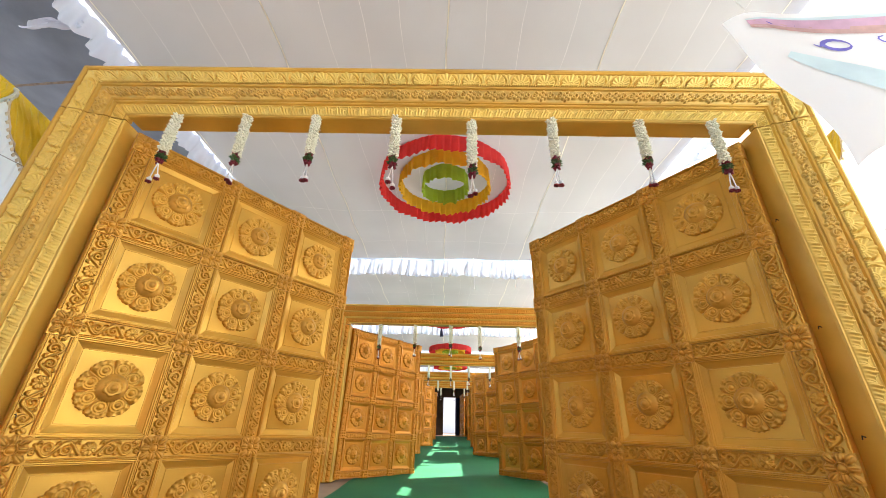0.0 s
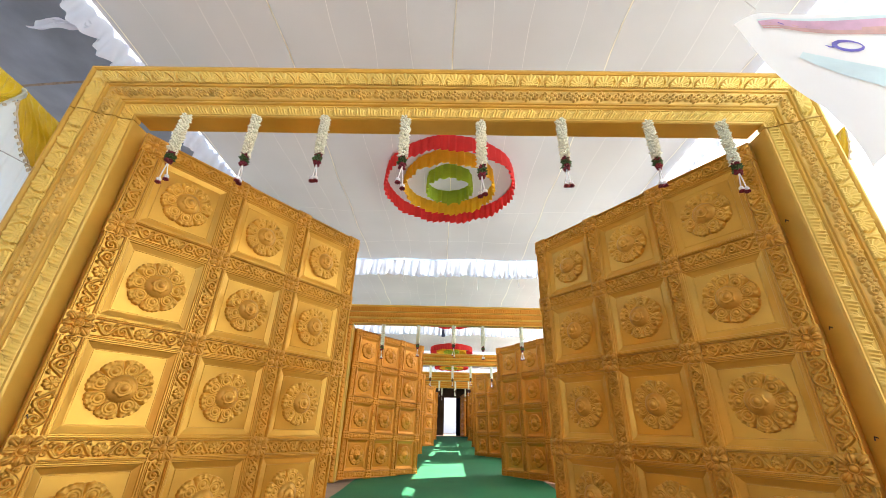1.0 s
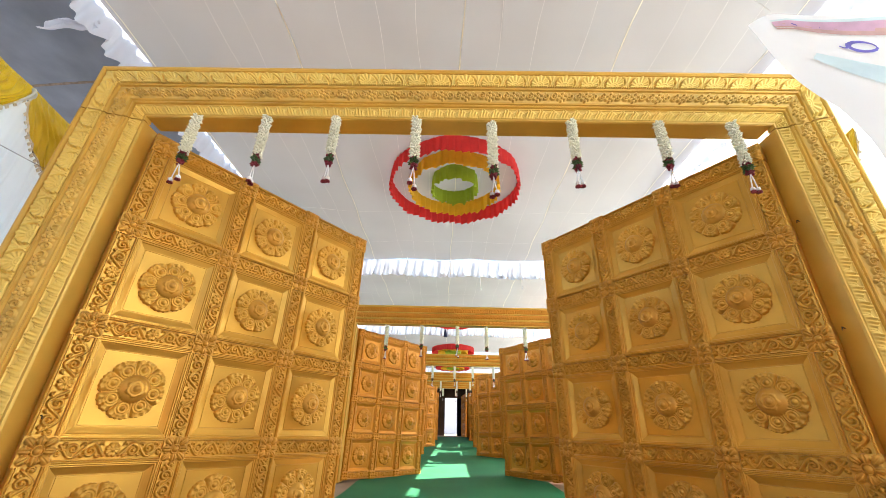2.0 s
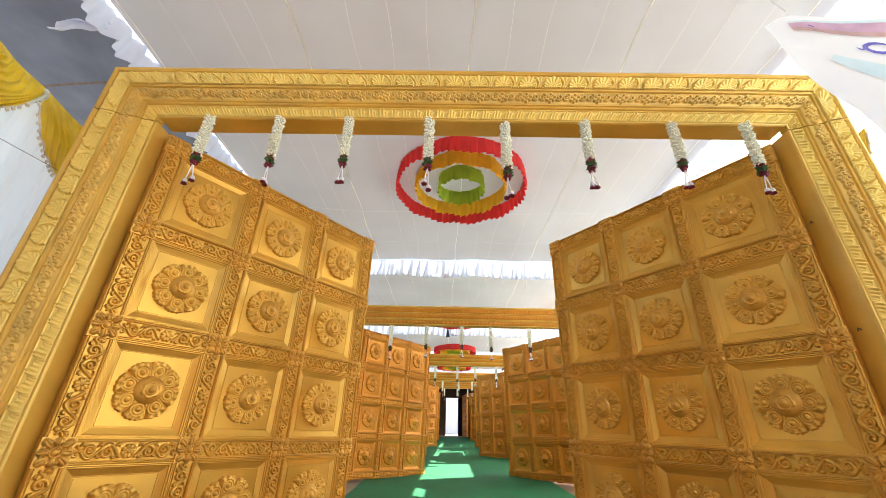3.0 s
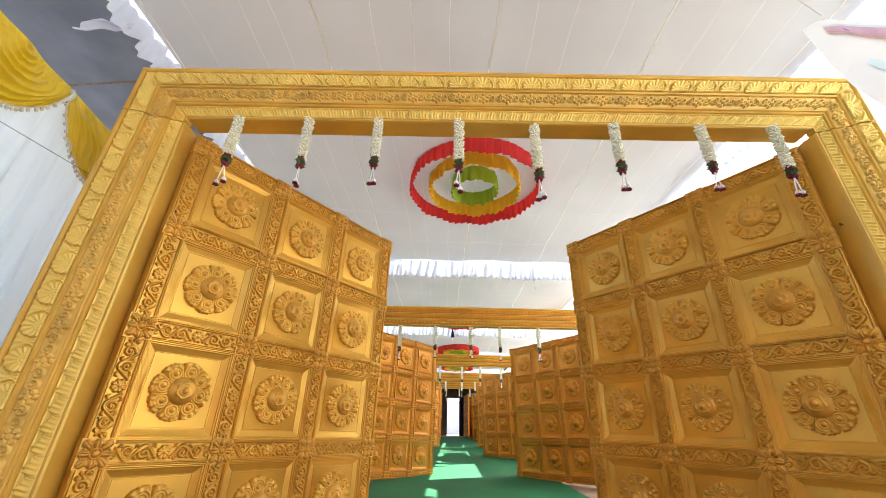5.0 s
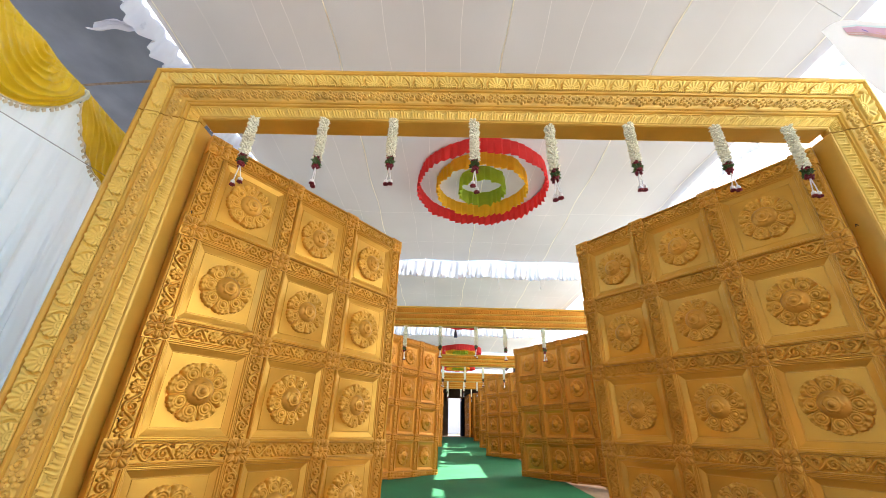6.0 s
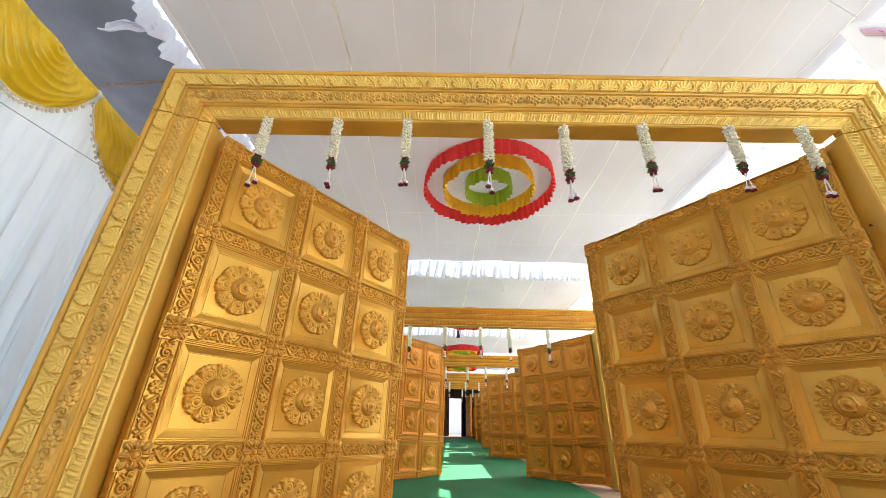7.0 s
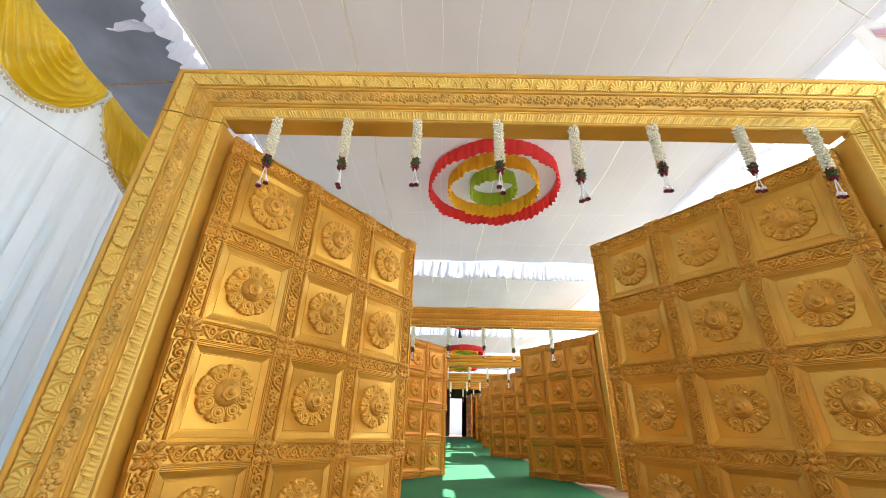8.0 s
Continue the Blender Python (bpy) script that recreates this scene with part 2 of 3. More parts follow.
def rosette_mesh(n_ang, n_rad, paint):
    """Eight ruffled petals, each cupped round a bead, about a high boss with a lobed cap and a knob."""
    vs, slots = [], []
    for i in range(n_ang):
        a = math.tau * i / n_ang
        u = (a * 8 / math.tau) % 1 - 0.5           # across a petal, -0.5 to 0.5
        p = abs(u) * 2
        da = u * math.tau / 8
        edge = 0.154 * (1.0 - 0.085 * p ** 4 + 0.018 * math.cos(u * math.tau * 5) * (1 - 0.5 * p))
        for j in range(n_rad):
            q = j / (n_rad - 1)
            r = edge * q
            s = r / 0.150
            dx, dy = s * math.sin(da), s * math.cos(da) - 0.665
            rho, fan = math.hypot(dx, dy), math.atan2(dx, dy + 0.10)
            cup = 0.0042 * math.exp(-((rho - 0.150) / 0.026) ** 2) + 0.0038 * math.exp(-((rho - 0.235) / 0.028) ** 2) - 0.0022 * math.exp(-((rho - 0.192) / 0.020) ** 2)
            ray = 0.0030 * math.cos(fan * 11) * min(1, max(0, (s - 0.80) / 0.08))
            h = 0.023 + cup + ray - 0.013 * max(0, (p - 0.80) / 0.20) ** 1.5 * min(1, max(0, (s - 0.5) / 0.2)) + 0.005 * max(0, s - 0.72)
            h += 0.0125 * math.sqrt(max(0, 1 - (rho / 0.088) ** 2))
            boss = s < 0.475
            if boss:
                lobe = 0.5 + 0.5 * math.cos(a * 6)
                h = 0.019 + 0.034 * math.sqrt(max(0, 1 - (s / 0.488) ** 2))
                h += 0.0060 * min(1, max(0, (0.315 - 0.055 * (1 - lobe) - s) / 0.018)) - 0.0035 * math.exp(-((s - 0.20) / 0.022) ** 2)
                h += 0.0025 * math.exp(-((s - 0.265) / 0.02) ** 2) * lobe
                if s < 0.105:
                    h += 0.0125 * math.sqrt(1 - (s / 0.106) ** 2)
            if j == n_rad - 1:
                h = 0.0
            vs.append((r * math.cos(a), -1.15 * h, r * math.sin(a)))
            if j < n_rad - 1:
                slots.append(1 if boss else 0)
    return mesh("rosette", vs, grid_faces(n_ang, n_rad, 0, True), [paint, RUBBED if paint is GOLD else paint], slots=slots)


# ---- a carved door leaf ----
PX, PZ, STRIP = 0.575, 0.587, 0.115
LEAF_W, LEAF_H = 3 * PX + STRIP, 4 * PZ + STRIP
RAIL = [(-0.0575, 0.052), (-0.0575, 0.010), (-0.0555, 0.003), (-0.0525, 0.0005), (-0.0500, 0.002), (-0.0490, 0.006), (-0.0475, 0.006), (-0.0465, 0.001), (-0.0445, -0.002), (-0.0420, -0.0005), (-0.0405, 0.005), (-0.0400, 0.0155), (0, 0.0155)]
RAIL = RAIL + [(-a, b) for a, b in reversed(RAIL[:-1])]


def rail_mesh(length, paint):
    n = len(RAIL)
    vs = [(x, y, z) for x in (-length / 2, length / 2) for z, y in RAIL]
    fs = [(i, i + 1, n + i + 1, n + i) for i in range(n - 1)] + [tuple(range(n)), tuple(reversed(range(n, 2 * n)))]
    return mesh("rail", vs, fs, paint, smooth=False)


def panel_mesh(w, h, paint):
    """A sunk square field with a broad bevelled surround and an incised line."""
    rings = [(0, 0.016), (0.001, 0.008), (0.004, 0.0045), (0.009, 0.0045), (0.012, 0.008), (0.013, 0.013), (0.017, 0.013), (0.020, 0.015), (0.0225, 0.020), (0.0495, 0.0325), (0.0525, 0.0335), (0.0555, 0.0335), (0.0568, 0.0368), (0.0592, 0.0368), (0.0605, 0.0335)]
    vs, fs = [], []
    for d, y in rings:
        vs += [(-w / 2 + d, y, -h / 2 + d), (w / 2 - d, y, -h / 2 + d), (w / 2 - d, y, h / 2 - d), (-w / 2 + d, y, h / 2 - d)]
    for i in range(len(rings) - 1):
        for k in range(4):
            fs.append((4 * i + k, 4 * i + (k + 1) % 4, 4 * i + 4 + (k + 1) % 4, 4 * i + 4 + k))
    o = 4 * (len(rings) - 1)
    fs.append((o, o + 1, o + 2, o + 3))
    return mesh("panel", vs, fs, paint, smooth=False)


def leaf_kit(q, paint):
    """The meshes of one leaf's pieces; q: fineness of the carving."""
    lx, lz = PX - STRIP + 0.004, PZ - STRIP + 0.004
    n = {2: (190, 34, 61, 240, 44), 1: (62, 12, 25, 80, 16), 0: (36, 8, 15, 50, 10)}[q]
    b = Bag()
    b.box(-0.0635, 0.0635, -0.002, 0.052, -0.0635, 0.0635)
    back = Bag()
    back.box(0, LEAF_W, 0.053, 0.078, 0, LEAF_H)
    for x in (0.12, LEAF_W / 2, LEAF_W - 0.18):
        back.box(x, x + 0.06, 0.078, 0.11, 0.02, LEAF_H - 0.02)
    return dict(
        rx=rail_mesh(lx, paint), rz=rail_mesh(lz, paint), panel=panel_mesh(PX - STRIP + 0.01, PZ - STRIP + 0.01, paint),
        sx=relief("scroll_carving", lx - 0.012, 0.078, scroll_height(lx, 0.080), n[0], n[1], paint, 0.0145),
        sz=relief("scroll_carving", lz - 0.012, 0.078, scroll_height(lz, 0.080), n[0], n[1], paint, 0.0145),
        block=b.done("corner_block", paint), flower=relief("flower_carving", 0.1264, 0.1264, block_height, n[2], n[2], RUBBED if paint is GOLD else paint, -0.0025),
        rosette=rosette_mesh(n[3], n[4], paint), back=back.done("backing_board", paint))


def gate_leaf(kit, m, label):
    leaf = tagged(new("gate_leaf"), label, "door", "open gate leaves")
    leaf.matrix_basis = m
    add("backing_board", kit["back"], leaf)
    up = Matrix.Rotation(-math.pi / 2, 4, "Y")
    for j in range(5):
        z = STRIP / 2 + j * PZ
        for i in range(4):
            x = STRIP / 2 + i * PX
            bl = add("corner_block", kit["block"], leaf, Matrix.Translation((x, 0, z)))
            add("flower_carving", kit["flower"], bl)
            if i < 3:
                r = add("rail", kit["rx"], leaf, Matrix.Translation((x + PX / 2, 0, z)))
                add("scroll_carving", kit["sx"], r)
            if j < 4:
                r = add("stile", kit["rz"], leaf, Matrix.Translation((x, 0, z + PZ / 2)) @ up)
                add("scroll_carving", kit["sz"], r)
            if i < 3 and j < 4:
                p = add("panel", kit["panel"], leaf, Matrix.Translation((x + PX / 2, 0, z + PZ / 2)))
                add("rosette", kit["rosette"], p, Matrix.Translation((0, 0.0330, 0)) @ Matrix.Rotation(0.3 * (i + 2 * j), 4, "Y"))
    return leaf


# ---- a carved gate frame ----
OPEN_W, OPEN_H, FACE = 3.975, 2.55, 0.335
# the moulding across the face: outwards from the opening, and depth
MOULD = [(0.0, 0.235), (0.0, 0.108), (0.006, 0.099), (0.016, 0.099), (0.020, 0.104), (0.088, 0.082), (0.091, 0.070), (0.098, 0.066), (0.104, 0.070), (0.108, 0.060),
         (0.115, 0.057), (0.119, 0.064), (0.200, 0.044), (0.204, 0.032), (0.214, 0.028), (0.219, 0.036), (0.302, 0.014), (0.306, 0.002), (0.316, -0.006), (0.330, -0.004), (0.335, 0.004), (0.335, 0.20), (0.31, 0.235)]
BANDS = {"leaf_band": (0.022, 0.1035, 0.086, 0.0828), "flower_band": (0.121, 0.0636, 0.198, 0.0446), "shell_band": (0.221, 0.0356, 0.300, 0.0146)}


def shell_band(u, v):
    """Ribbed shells with a flared dart between each two; u runs through one unit."""
    x, z = (u - 0.5) * 0.155, v * 0.080
    r, a = np.hypot(x, z - 0.022), np.arctan2(z - 0.006, x)
    edge = 0.0560 + 0.0016 * np.cos((a - math.pi / 2) * 15)
    d = np.hypot(x, z - 0.006)
    rib = 0.0016 * np.cos((a - math.pi / 2) * 15) * np.clip((d - 0.024) / 0.012, 0, 1)
    fan = 0.0105 + 0.004 * np.clip(r / 0.056, 0, 1) ** 2 + rib + 0.0022 * np.exp(-((d - 0.021) / 0.003) ** 2) + 0.0022 * np.exp(-((d - 0.011) / 0.003) ** 2)
    fan *= np.clip((edge - r) / 0.0030, 0, 1)
    e = np.minimum(u, 1 - u) * 0.155
    waist = 0.013 + 0.046 * np.clip((z - 0.034) / 0.045, 0, 1) ** 1.2 + 0.016 * np.clip((0.016 - z) / 0.016, 0, 1)
    dart = (0.0088 + 0.0016 * np.cos(e / waist * 11)) * np.clip((waist - e) / 0.004, 0, 1) * np.clip((1.02 - v) / 0.06, 0, 1)
    return np.maximum(fan, dart * np.clip((r - edge - 0.0012) / 0.0025, 0, 1))


def flower_band(u, v):
    """A heap of round petals between two facing volutes."""
    x, z = (u - 0.5) * 0.155, (v - 0.5) * 0.078
    h = np.zeros(x.shape)
    for cx, cz, r in ((0, 0.000, 0.0145), (0.021, 0.012, 0.0125), (-0.021, 0.012, 0.0125), (0.020, -0.014, 0.0125), (-0.020, -0.014, 0.0125), (0, 0.026, 0.0115), (0, -0.027, 0.0110), (0.034, -0.001, 0.0075), (-0.034, -0.001, 0.0075)):
        q = np.hypot(x - cx, z - cz)
        h = np.maximum(h, 0.0140 * dome(q, r) ** 0.8 * (1 - 0.25 * np.exp(-(q / (0.3 * r)) ** 2)))
    volutes = curl(0.0545, 0.002, 0.0260, 1.45, math.pi * 0.6, 1, 0.0068, 0.0048) + curl(-0.0545, 0.002, 0.0260, 1.45, math.pi * 0.4, -1, 0.0068, 0.0048)
    return np.maximum(h, stroke_height(x, z, volutes, 0.0135))


def leaf_band(u, v):
    """Small curled leaves, each overlapping the next, two to the unit."""
    w = (u * 2) % 1
    x, z = (w - 0.5) * 0.0775, v * 0.064
    lean = w - 0.16 * v + 0.03 * np.sin(v * 7)
    lean = lean - np.floor(lean)
    tip = 0.047 + 0.009 * np.cos((lean - 0.40) * math.tau) + 0.0035 * np.cos(lean * math.tau * 5)
    step = np.clip(lean / 0.08, 0, 1) * (1 - 0.70 * lean)
    h = 0.0135 * step * np.clip((tip - z) / 0.0035, 0, 1) * np.clip(0.35 + v * 1.2, 0, 1)
    h *= 1 + 0.38 * np.cos((lean * 4.0 + 0.25 * v) * math.tau) * np.clip(v * 3, 0, 1)
    return np.maximum(h, 0.006 * np.exp(-((z - 0.059) / 0.002) ** 2))


BAND_FN = {"leaf_band": leaf_band, "flower_band": flower_band, "shell_band": shell_band}


JAMB = 0.40


def mould_mesh(place, name):
    """The plain moulding of a stretch; place(k, d, y): the point at its start (k = 0) or end (k = 1)."""
    n = len(MOULD)
    deep = [(d, {"post": JAMB, "corner": 0.15}.get(name, y) if y == 0.235 else min(y, 0.15) if name == "corner" else y) for d, y in MOULD]
    vs = [place(k, d, y) for k in (0, 1) for d, y in deep]
    fs = [(i, (i + 1) % n, n + (i + 1) % n, n + i) for i in range(n)] + [tuple(range(n)), tuple(reversed(range(n, 2 * n)))]
    return mesh(name, vs, fs, GOLD_PLAIN, smooth=False)


def band_mesh(place, name, length, q):
    paint = (RUBBED_F if name == "flower_band" else GOLD_F) if q == 2 else GOLD_SHADED
    d0, y0, d1, y1 = BANDS[name]
    units = max(1, round(length / 0.155))
    nu, nv = units * (56, 24, 12)[2 - q] + 1, (32, 14, 7)[2 - q]
    uu, vv = np.meshgrid(np.linspace(0, units, nu), np.linspace(0, 1, nv), indexing="ij")
    h = (1.55 if name == "shell_band" else 1.3) * BAND_FN[name](np.minimum(uu, units - 1e-6) % 1, vv) + 0.0012
    h[:, [0, -1]] *= 0.3
    nl = math.hypot(d1 - d0, y1 - y0)
    nd, ny = (y1 - y0) / nl, -(d1 - d0) / nl
    vs = []
    for i in range(nu):
        for j in range(nv):
            d, y = d0 + (d1 - d0) * vv[i, j] + nd * h[i, j], y0 + (y1 - y0) * vv[i, j] + ny * h[i, j]
            a, b = Vector(place(0, d, y)), Vector(place(1, d, y))
            vs.append(a.lerp(b, uu[i, j] / units))
    return mesh(name, vs, grid_faces(nu, nv), paint)


def stretch_kit(q):
    W, H, cut = OPEN_W / 2, OPEN_H, OPEN_H - 0.035
    nr = 0.85 if q == 2 else 1.0      # the first gate's right-hand face is narrower
    spots = {
        "post_l": (lambda k, d, y: (-W - d, y, (0, cut)[k]), cut),
        "post_r": (lambda k, d, y: (W + d * nr, y, (cut, 0)[k]), cut),
        "corner_l": (lambda k, d, y: (-W - d, y, (cut + 0.009, H + d)[k]), 0.2),
        "corner_r": (lambda k, d, y: (W + d * nr, y, (H + d, cut + 0.009)[k]), 0.2),
        "lintel": (lambda k, d, y: ((-W - d, W + d * nr)[k], y, H + d), OPEN_W + FACE)}
    return {s: (mould_mesh(p, s.split("_")[0]), {b: band_mesh(p, b, ln, q) for b in BANDS}) for s, (p, ln) in spots.items()}


def gate_frame(kit, m, label):
    g = tagged(new("carved_gateway"), label, "gate", "gate frames along the passage")
    g.matrix_basis = m
    for s, (body, bands) in kit.items():
        p = add({"p": "post", "c": "corner_piece", "l": "lintel"}[s[0]], body, g)
        for b, me in bands.items():
            add(b, me, p)
    return g


# ---- setting: ground, carpet, canopy, walls ----
b = Bag()
ys = [-60, -6, 0, 5.5, 8, 11, 16, 21, 26, 40, 300]
vs = [(x, y, ground_z(y) - 0.012) for y in ys for x in (-200, -6, 0, 6, 200)]
tagged(new("ground", mesh("ground", vs, [tuple(reversed(f)) for f in grid_faces(len(ys), 5)], EARTH, False)), "reddish trodden earth ground under the tent", "ground", kind="structure")


def carpet_point(u, v):
    y = 3.45 + 20.05 * u
    x = (v - 0.5) * 2 * (1.55 + 0.05 * math.sin(y * 1.3)) + 0.15
    return (x, y, ground_z(y) + 0.006 + 0.004 * noise.noise((x * 1.5, y * 0.9, 0)))


tagged(new("carpet", sheet("carpet", carpet_point, 120, 12, CARPET)), "green matting carpet laid along the gate passage", "carpet", kind="structure")

CZ, EDGE = 3.66, 2.72


def canopy_z(x, y):
    ripple = 0.012 * math.sin(x * 5.2 + 0.6 * math.sin(y)) + 0.02 * noise.noise((x * 0.6, y * 0.35, 3))
    return CZ + 0.02 + ripple


cb = Bag()
for y0, y1 in ((-2.2, 4.87), (5.03, 9.72), (9.88, 14.22), (14.38, 18.52), (18.68, 22.0)):
    nx, ny = 60, int((y1 - y0) * 5)
    vs = [(-EDGE + 2 * EDGE * i / (nx - 1), y0 + (y1 - y0) * j / (ny - 1), 0) for i in range(nx) for j in range(ny)]
    cb.put([(x, y, canopy_z(x, y)) for x, y, z in vs], grid_faces(nx, ny))
rnd = random.Random(4)
for k in range(-8, 9):
    x0 = k * 0.33 + rnd.uniform(-0.07, 0.07)
    lean, ph, w = rnd.uniform(-0.012, 0.012), rnd.uniform(0, 6), 0.0018 if k % 4 else 0.005
    for y0, y1 in ((-2.1, 4.85), (5.05, 9.7), (9.9, 14.2)):
        n = int((y1 - y0) * 4)
        pts = [(x0 + lean * (y0 + (y1 - y0) * q / n) + 0.012 * math.sin(1.3 * q + ph), y0 + (y1 - y0) * q / n) for q in range(n + 1)]
        vv = [(x + sd * w, yy, canopy_z(x, yy) - 0.004) for x, yy in pts for sd in (-1, 1)]
        cb.put(vv, grid_faces(n + 1, 2), 1 if k % 4 else 2)
for y0 in (1.05, 3.1, 4.1, 6.9, 8.2):      # cross seams
    vv = [(-EDGE + 2 * EDGE * q / 40, y0 + sd * 0.003 + 0.02 * math.sin(q * 0.4 + y0), canopy_z(-EDGE + 2 * EDGE * q / 40, y0) - 0.004) for q in range(41) for sd in (-1, 1)]
    cb.put(vv, grid_faces(41, 2), 1)
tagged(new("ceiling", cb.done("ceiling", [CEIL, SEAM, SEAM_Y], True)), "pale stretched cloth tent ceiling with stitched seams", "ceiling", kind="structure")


def side_awning(u, v):
    x = -EDGE - 0.09 - 2.0 * u
    y = -8 + 34 * v
    return (x, y, CZ + 0.0 + 0.30 * u + 0.05 * noise.noise((x * 0.8, y * 0.5, 7)))


# unseen sheet, added so sky light reaches the leaves mainly from the right
tagged(new("awning", sheet("awning", lambda u, v: (-3.4 + 4.4 * u, -8 + 5.7 * v, CZ + 0.5 + 0.05 * math.sin(u * 20)), 40, 8, SHADE_CLOTH)), "unseen grey sheet added to block sky light before the entrance", "awning", kind="structure")
tagged(new("awning", sheet("awning", side_awning, 20, 60, SHADE_CLOTH)), "grey shaded awning cloth beside the tent", "awning", kind="structure")


def curtain_fn(x0, y0, y1, z0, z1, seed, depth=0.11):
    def fn(u, v):
        y = y0 + (y1 - y0) * u
        z = z0 + (z1 - z0) * v
        ph = y * 40 + 9.0 * noise.noise((y * 0.9, seed, z * 0.10)) + 0.5 * math.sin(z * 1.6 + y * 0.7)
        f = (2 * abs(math.sin(ph / 2)) ** 0.55 - 1) * (0.6 + 0.7 * noise.noise((y * 1.6, z * 0.25, seed))) + 0.22 * math.sin(ph * 1.7 + 1) + 0.10 * math.sin(y * 140 + 4 * noise.noise((y * 3, z * 0.5, seed)))
        lap = 0.050 * math.cos(ph) * (1 - 0.8 * v)
        return (x0 + depth * f * (1 - 0.85 * v * v), y + lap, z)
    return fn


tagged(new("curtain_wall", sheet("curtain_wall", curtain_fn(-2.92, -5, 22, 0.01, 2.73, 1.5), 2400, 8, WHITE)), "white pleated cloth side wall of the tent", "curtain", kind="structure")
tagged(new("curtain_wall", sheet("curtain_wall", curtain_fn(2.92, -5, 22, 0.01, 2.86, 8.5), 1700, 6, WHITE)), "white pleated cloth side wall glowing with sunlight", "curtain", kind="structure")
# cloth over the sunny wall, left open in places
for y0, y1 in ((-5, 4.55), (4.80, 7.2), (10.75, 14.2), (17.3, 20.2), (21.7, 22)):
    n = int((y1 - y0) * 60)
    tagged(new("curtain_wall", sheet("curtain_wall", curtain_fn(2.86, y0, y1, 2.84, CZ + 0.02, 3.3 + y0, 0.02), n, 4, WHITE)), "white gathered cloth strip above the side wall", "curtain", kind="structure")

# unseen wall, added to cut outdoor light and give the gold dark orange reflections
bb = Bag()
bb.box(-7, 7, -7.8, -7.6, -0.1, 3.4)
tagged(new("wall_south", bb.done("wall_south", BROWN)), "unseen brown wall added behind the entrance to darken reflections", "wall", kind="structure")

# ---- far building with its doorway ----
DX0, DX1, DY, DZ = -0.11, 0.68, 25.0, ground_z(25)
bb = Bag()
for x0, x1, z0, z1 in ((-10, DX0, -0.1, 5), (DX1, 10, -0.1, 5), (DX0, DX1, DZ + 2.22, 5)):
    bb.box(x0, x1, DY, DY + 0.25, z0, z1)
tagged(new("wall_north", bb.done("wall_north", DARK)), "end wall coloured dark for the gloomy interior, with a bright doorway", "wall", kind="structure")
for sx in (-1, 1):
    bb = Bag()
    bb.box(0.25 + sx * 2.7 - 0.05, 0.25 + sx * 2.7 + 0.05, 20.8, DY, 0, 3.5)
    tagged(new("wall_passage", bb.done("wall_passage", DARK)), "end passage wall coloured dark for the gloomy interior", "wall", kind="structure")
bb = Bag()
bb.box(-2.6, 3.1, 20.8, DY, 3.3, 3.4)
tagged(new("ceiling_passage", bb.done("ceiling_passage", DARK)), "end passage ceiling coloured dark for the gloomy interior", "ceiling", kind="structure")
blue = tagged(new("door_curtain", sheet("door_curtain", lambda u, v: (DX1 - 0.02 + 0.26 * u, DY - 0.12 + 0.03 * math.sin(u * 19), DZ + 0.02 + 2.15 * v), 40, 3, BLUE)), "dark blue curtain drawn aside at the doorway", "curtain")
# glowing sheet added in place of the bright outdoors beyond the doorway
bb = Bag()
bb.box(-14, 14, 34, 34.3, 0, 6)
tagged(new("backdrop", bb.done("backdrop", BANNER)), "added backlit white sheet standing in for bright outdoors past the doorway", "screen", kind="structure")


# ---- gates ----
GATES = [(0.0, 0.0, 1.0), (5.0, 0.27, 0.975), (9.9, 0.12, 0.955), (14.4, 0.30, 0.955), (18.7, 0.36, 0.955)]
leaf_kits = {q: leaf_kit(q, GOLD if q == 2 else GOLD_SHADED) for q in (2, 1, 0)}
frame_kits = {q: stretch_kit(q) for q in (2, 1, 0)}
SAG = 1.2
for k, (gy, gx, gs) in enumerate(GATES):
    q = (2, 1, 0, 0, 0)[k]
    base = Matrix.Translation((gx, gy, ground_z(gy) if k else 0)) @ Matrix.Scale(gs, 4)
    gate_frame(frame_kits[q], base, "tall gold-painted carved gate frame with shell and flower mouldings")
    al, ar = ((0, 0), (49.7, 53.0), (52, 52), (50, 52), (52, 52))[k]
    if k == 0:
        left, right = pose(-1.9195, 0.159, -0.002, 0, 0.13, 54.76), pose(0.893, 1.737, 0.028, 0, 0.47, -56.1)
    else:
        left = pose(-1.975, 0.225, 0.030, 0, SAG, al)
        right = pose(1.985 - LEAF_W * math.cos(radians(ar)), 0.27 + LEAF_W * math.sin(radians(ar)), 0.002, 0, -SAG, -ar)
    for m in (left, right):
        gate_leaf(leaf_kits[q], base @ m, "gold-painted carved door leaf with rosette panels, standing open")
# two more leaves in the shade of the end passage
for ax, ay, ar in ((1.04, 24.5, 60), (0.94, 24.72, 84)):
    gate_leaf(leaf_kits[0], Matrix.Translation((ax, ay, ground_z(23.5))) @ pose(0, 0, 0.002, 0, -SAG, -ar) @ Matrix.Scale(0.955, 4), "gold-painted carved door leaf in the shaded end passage")


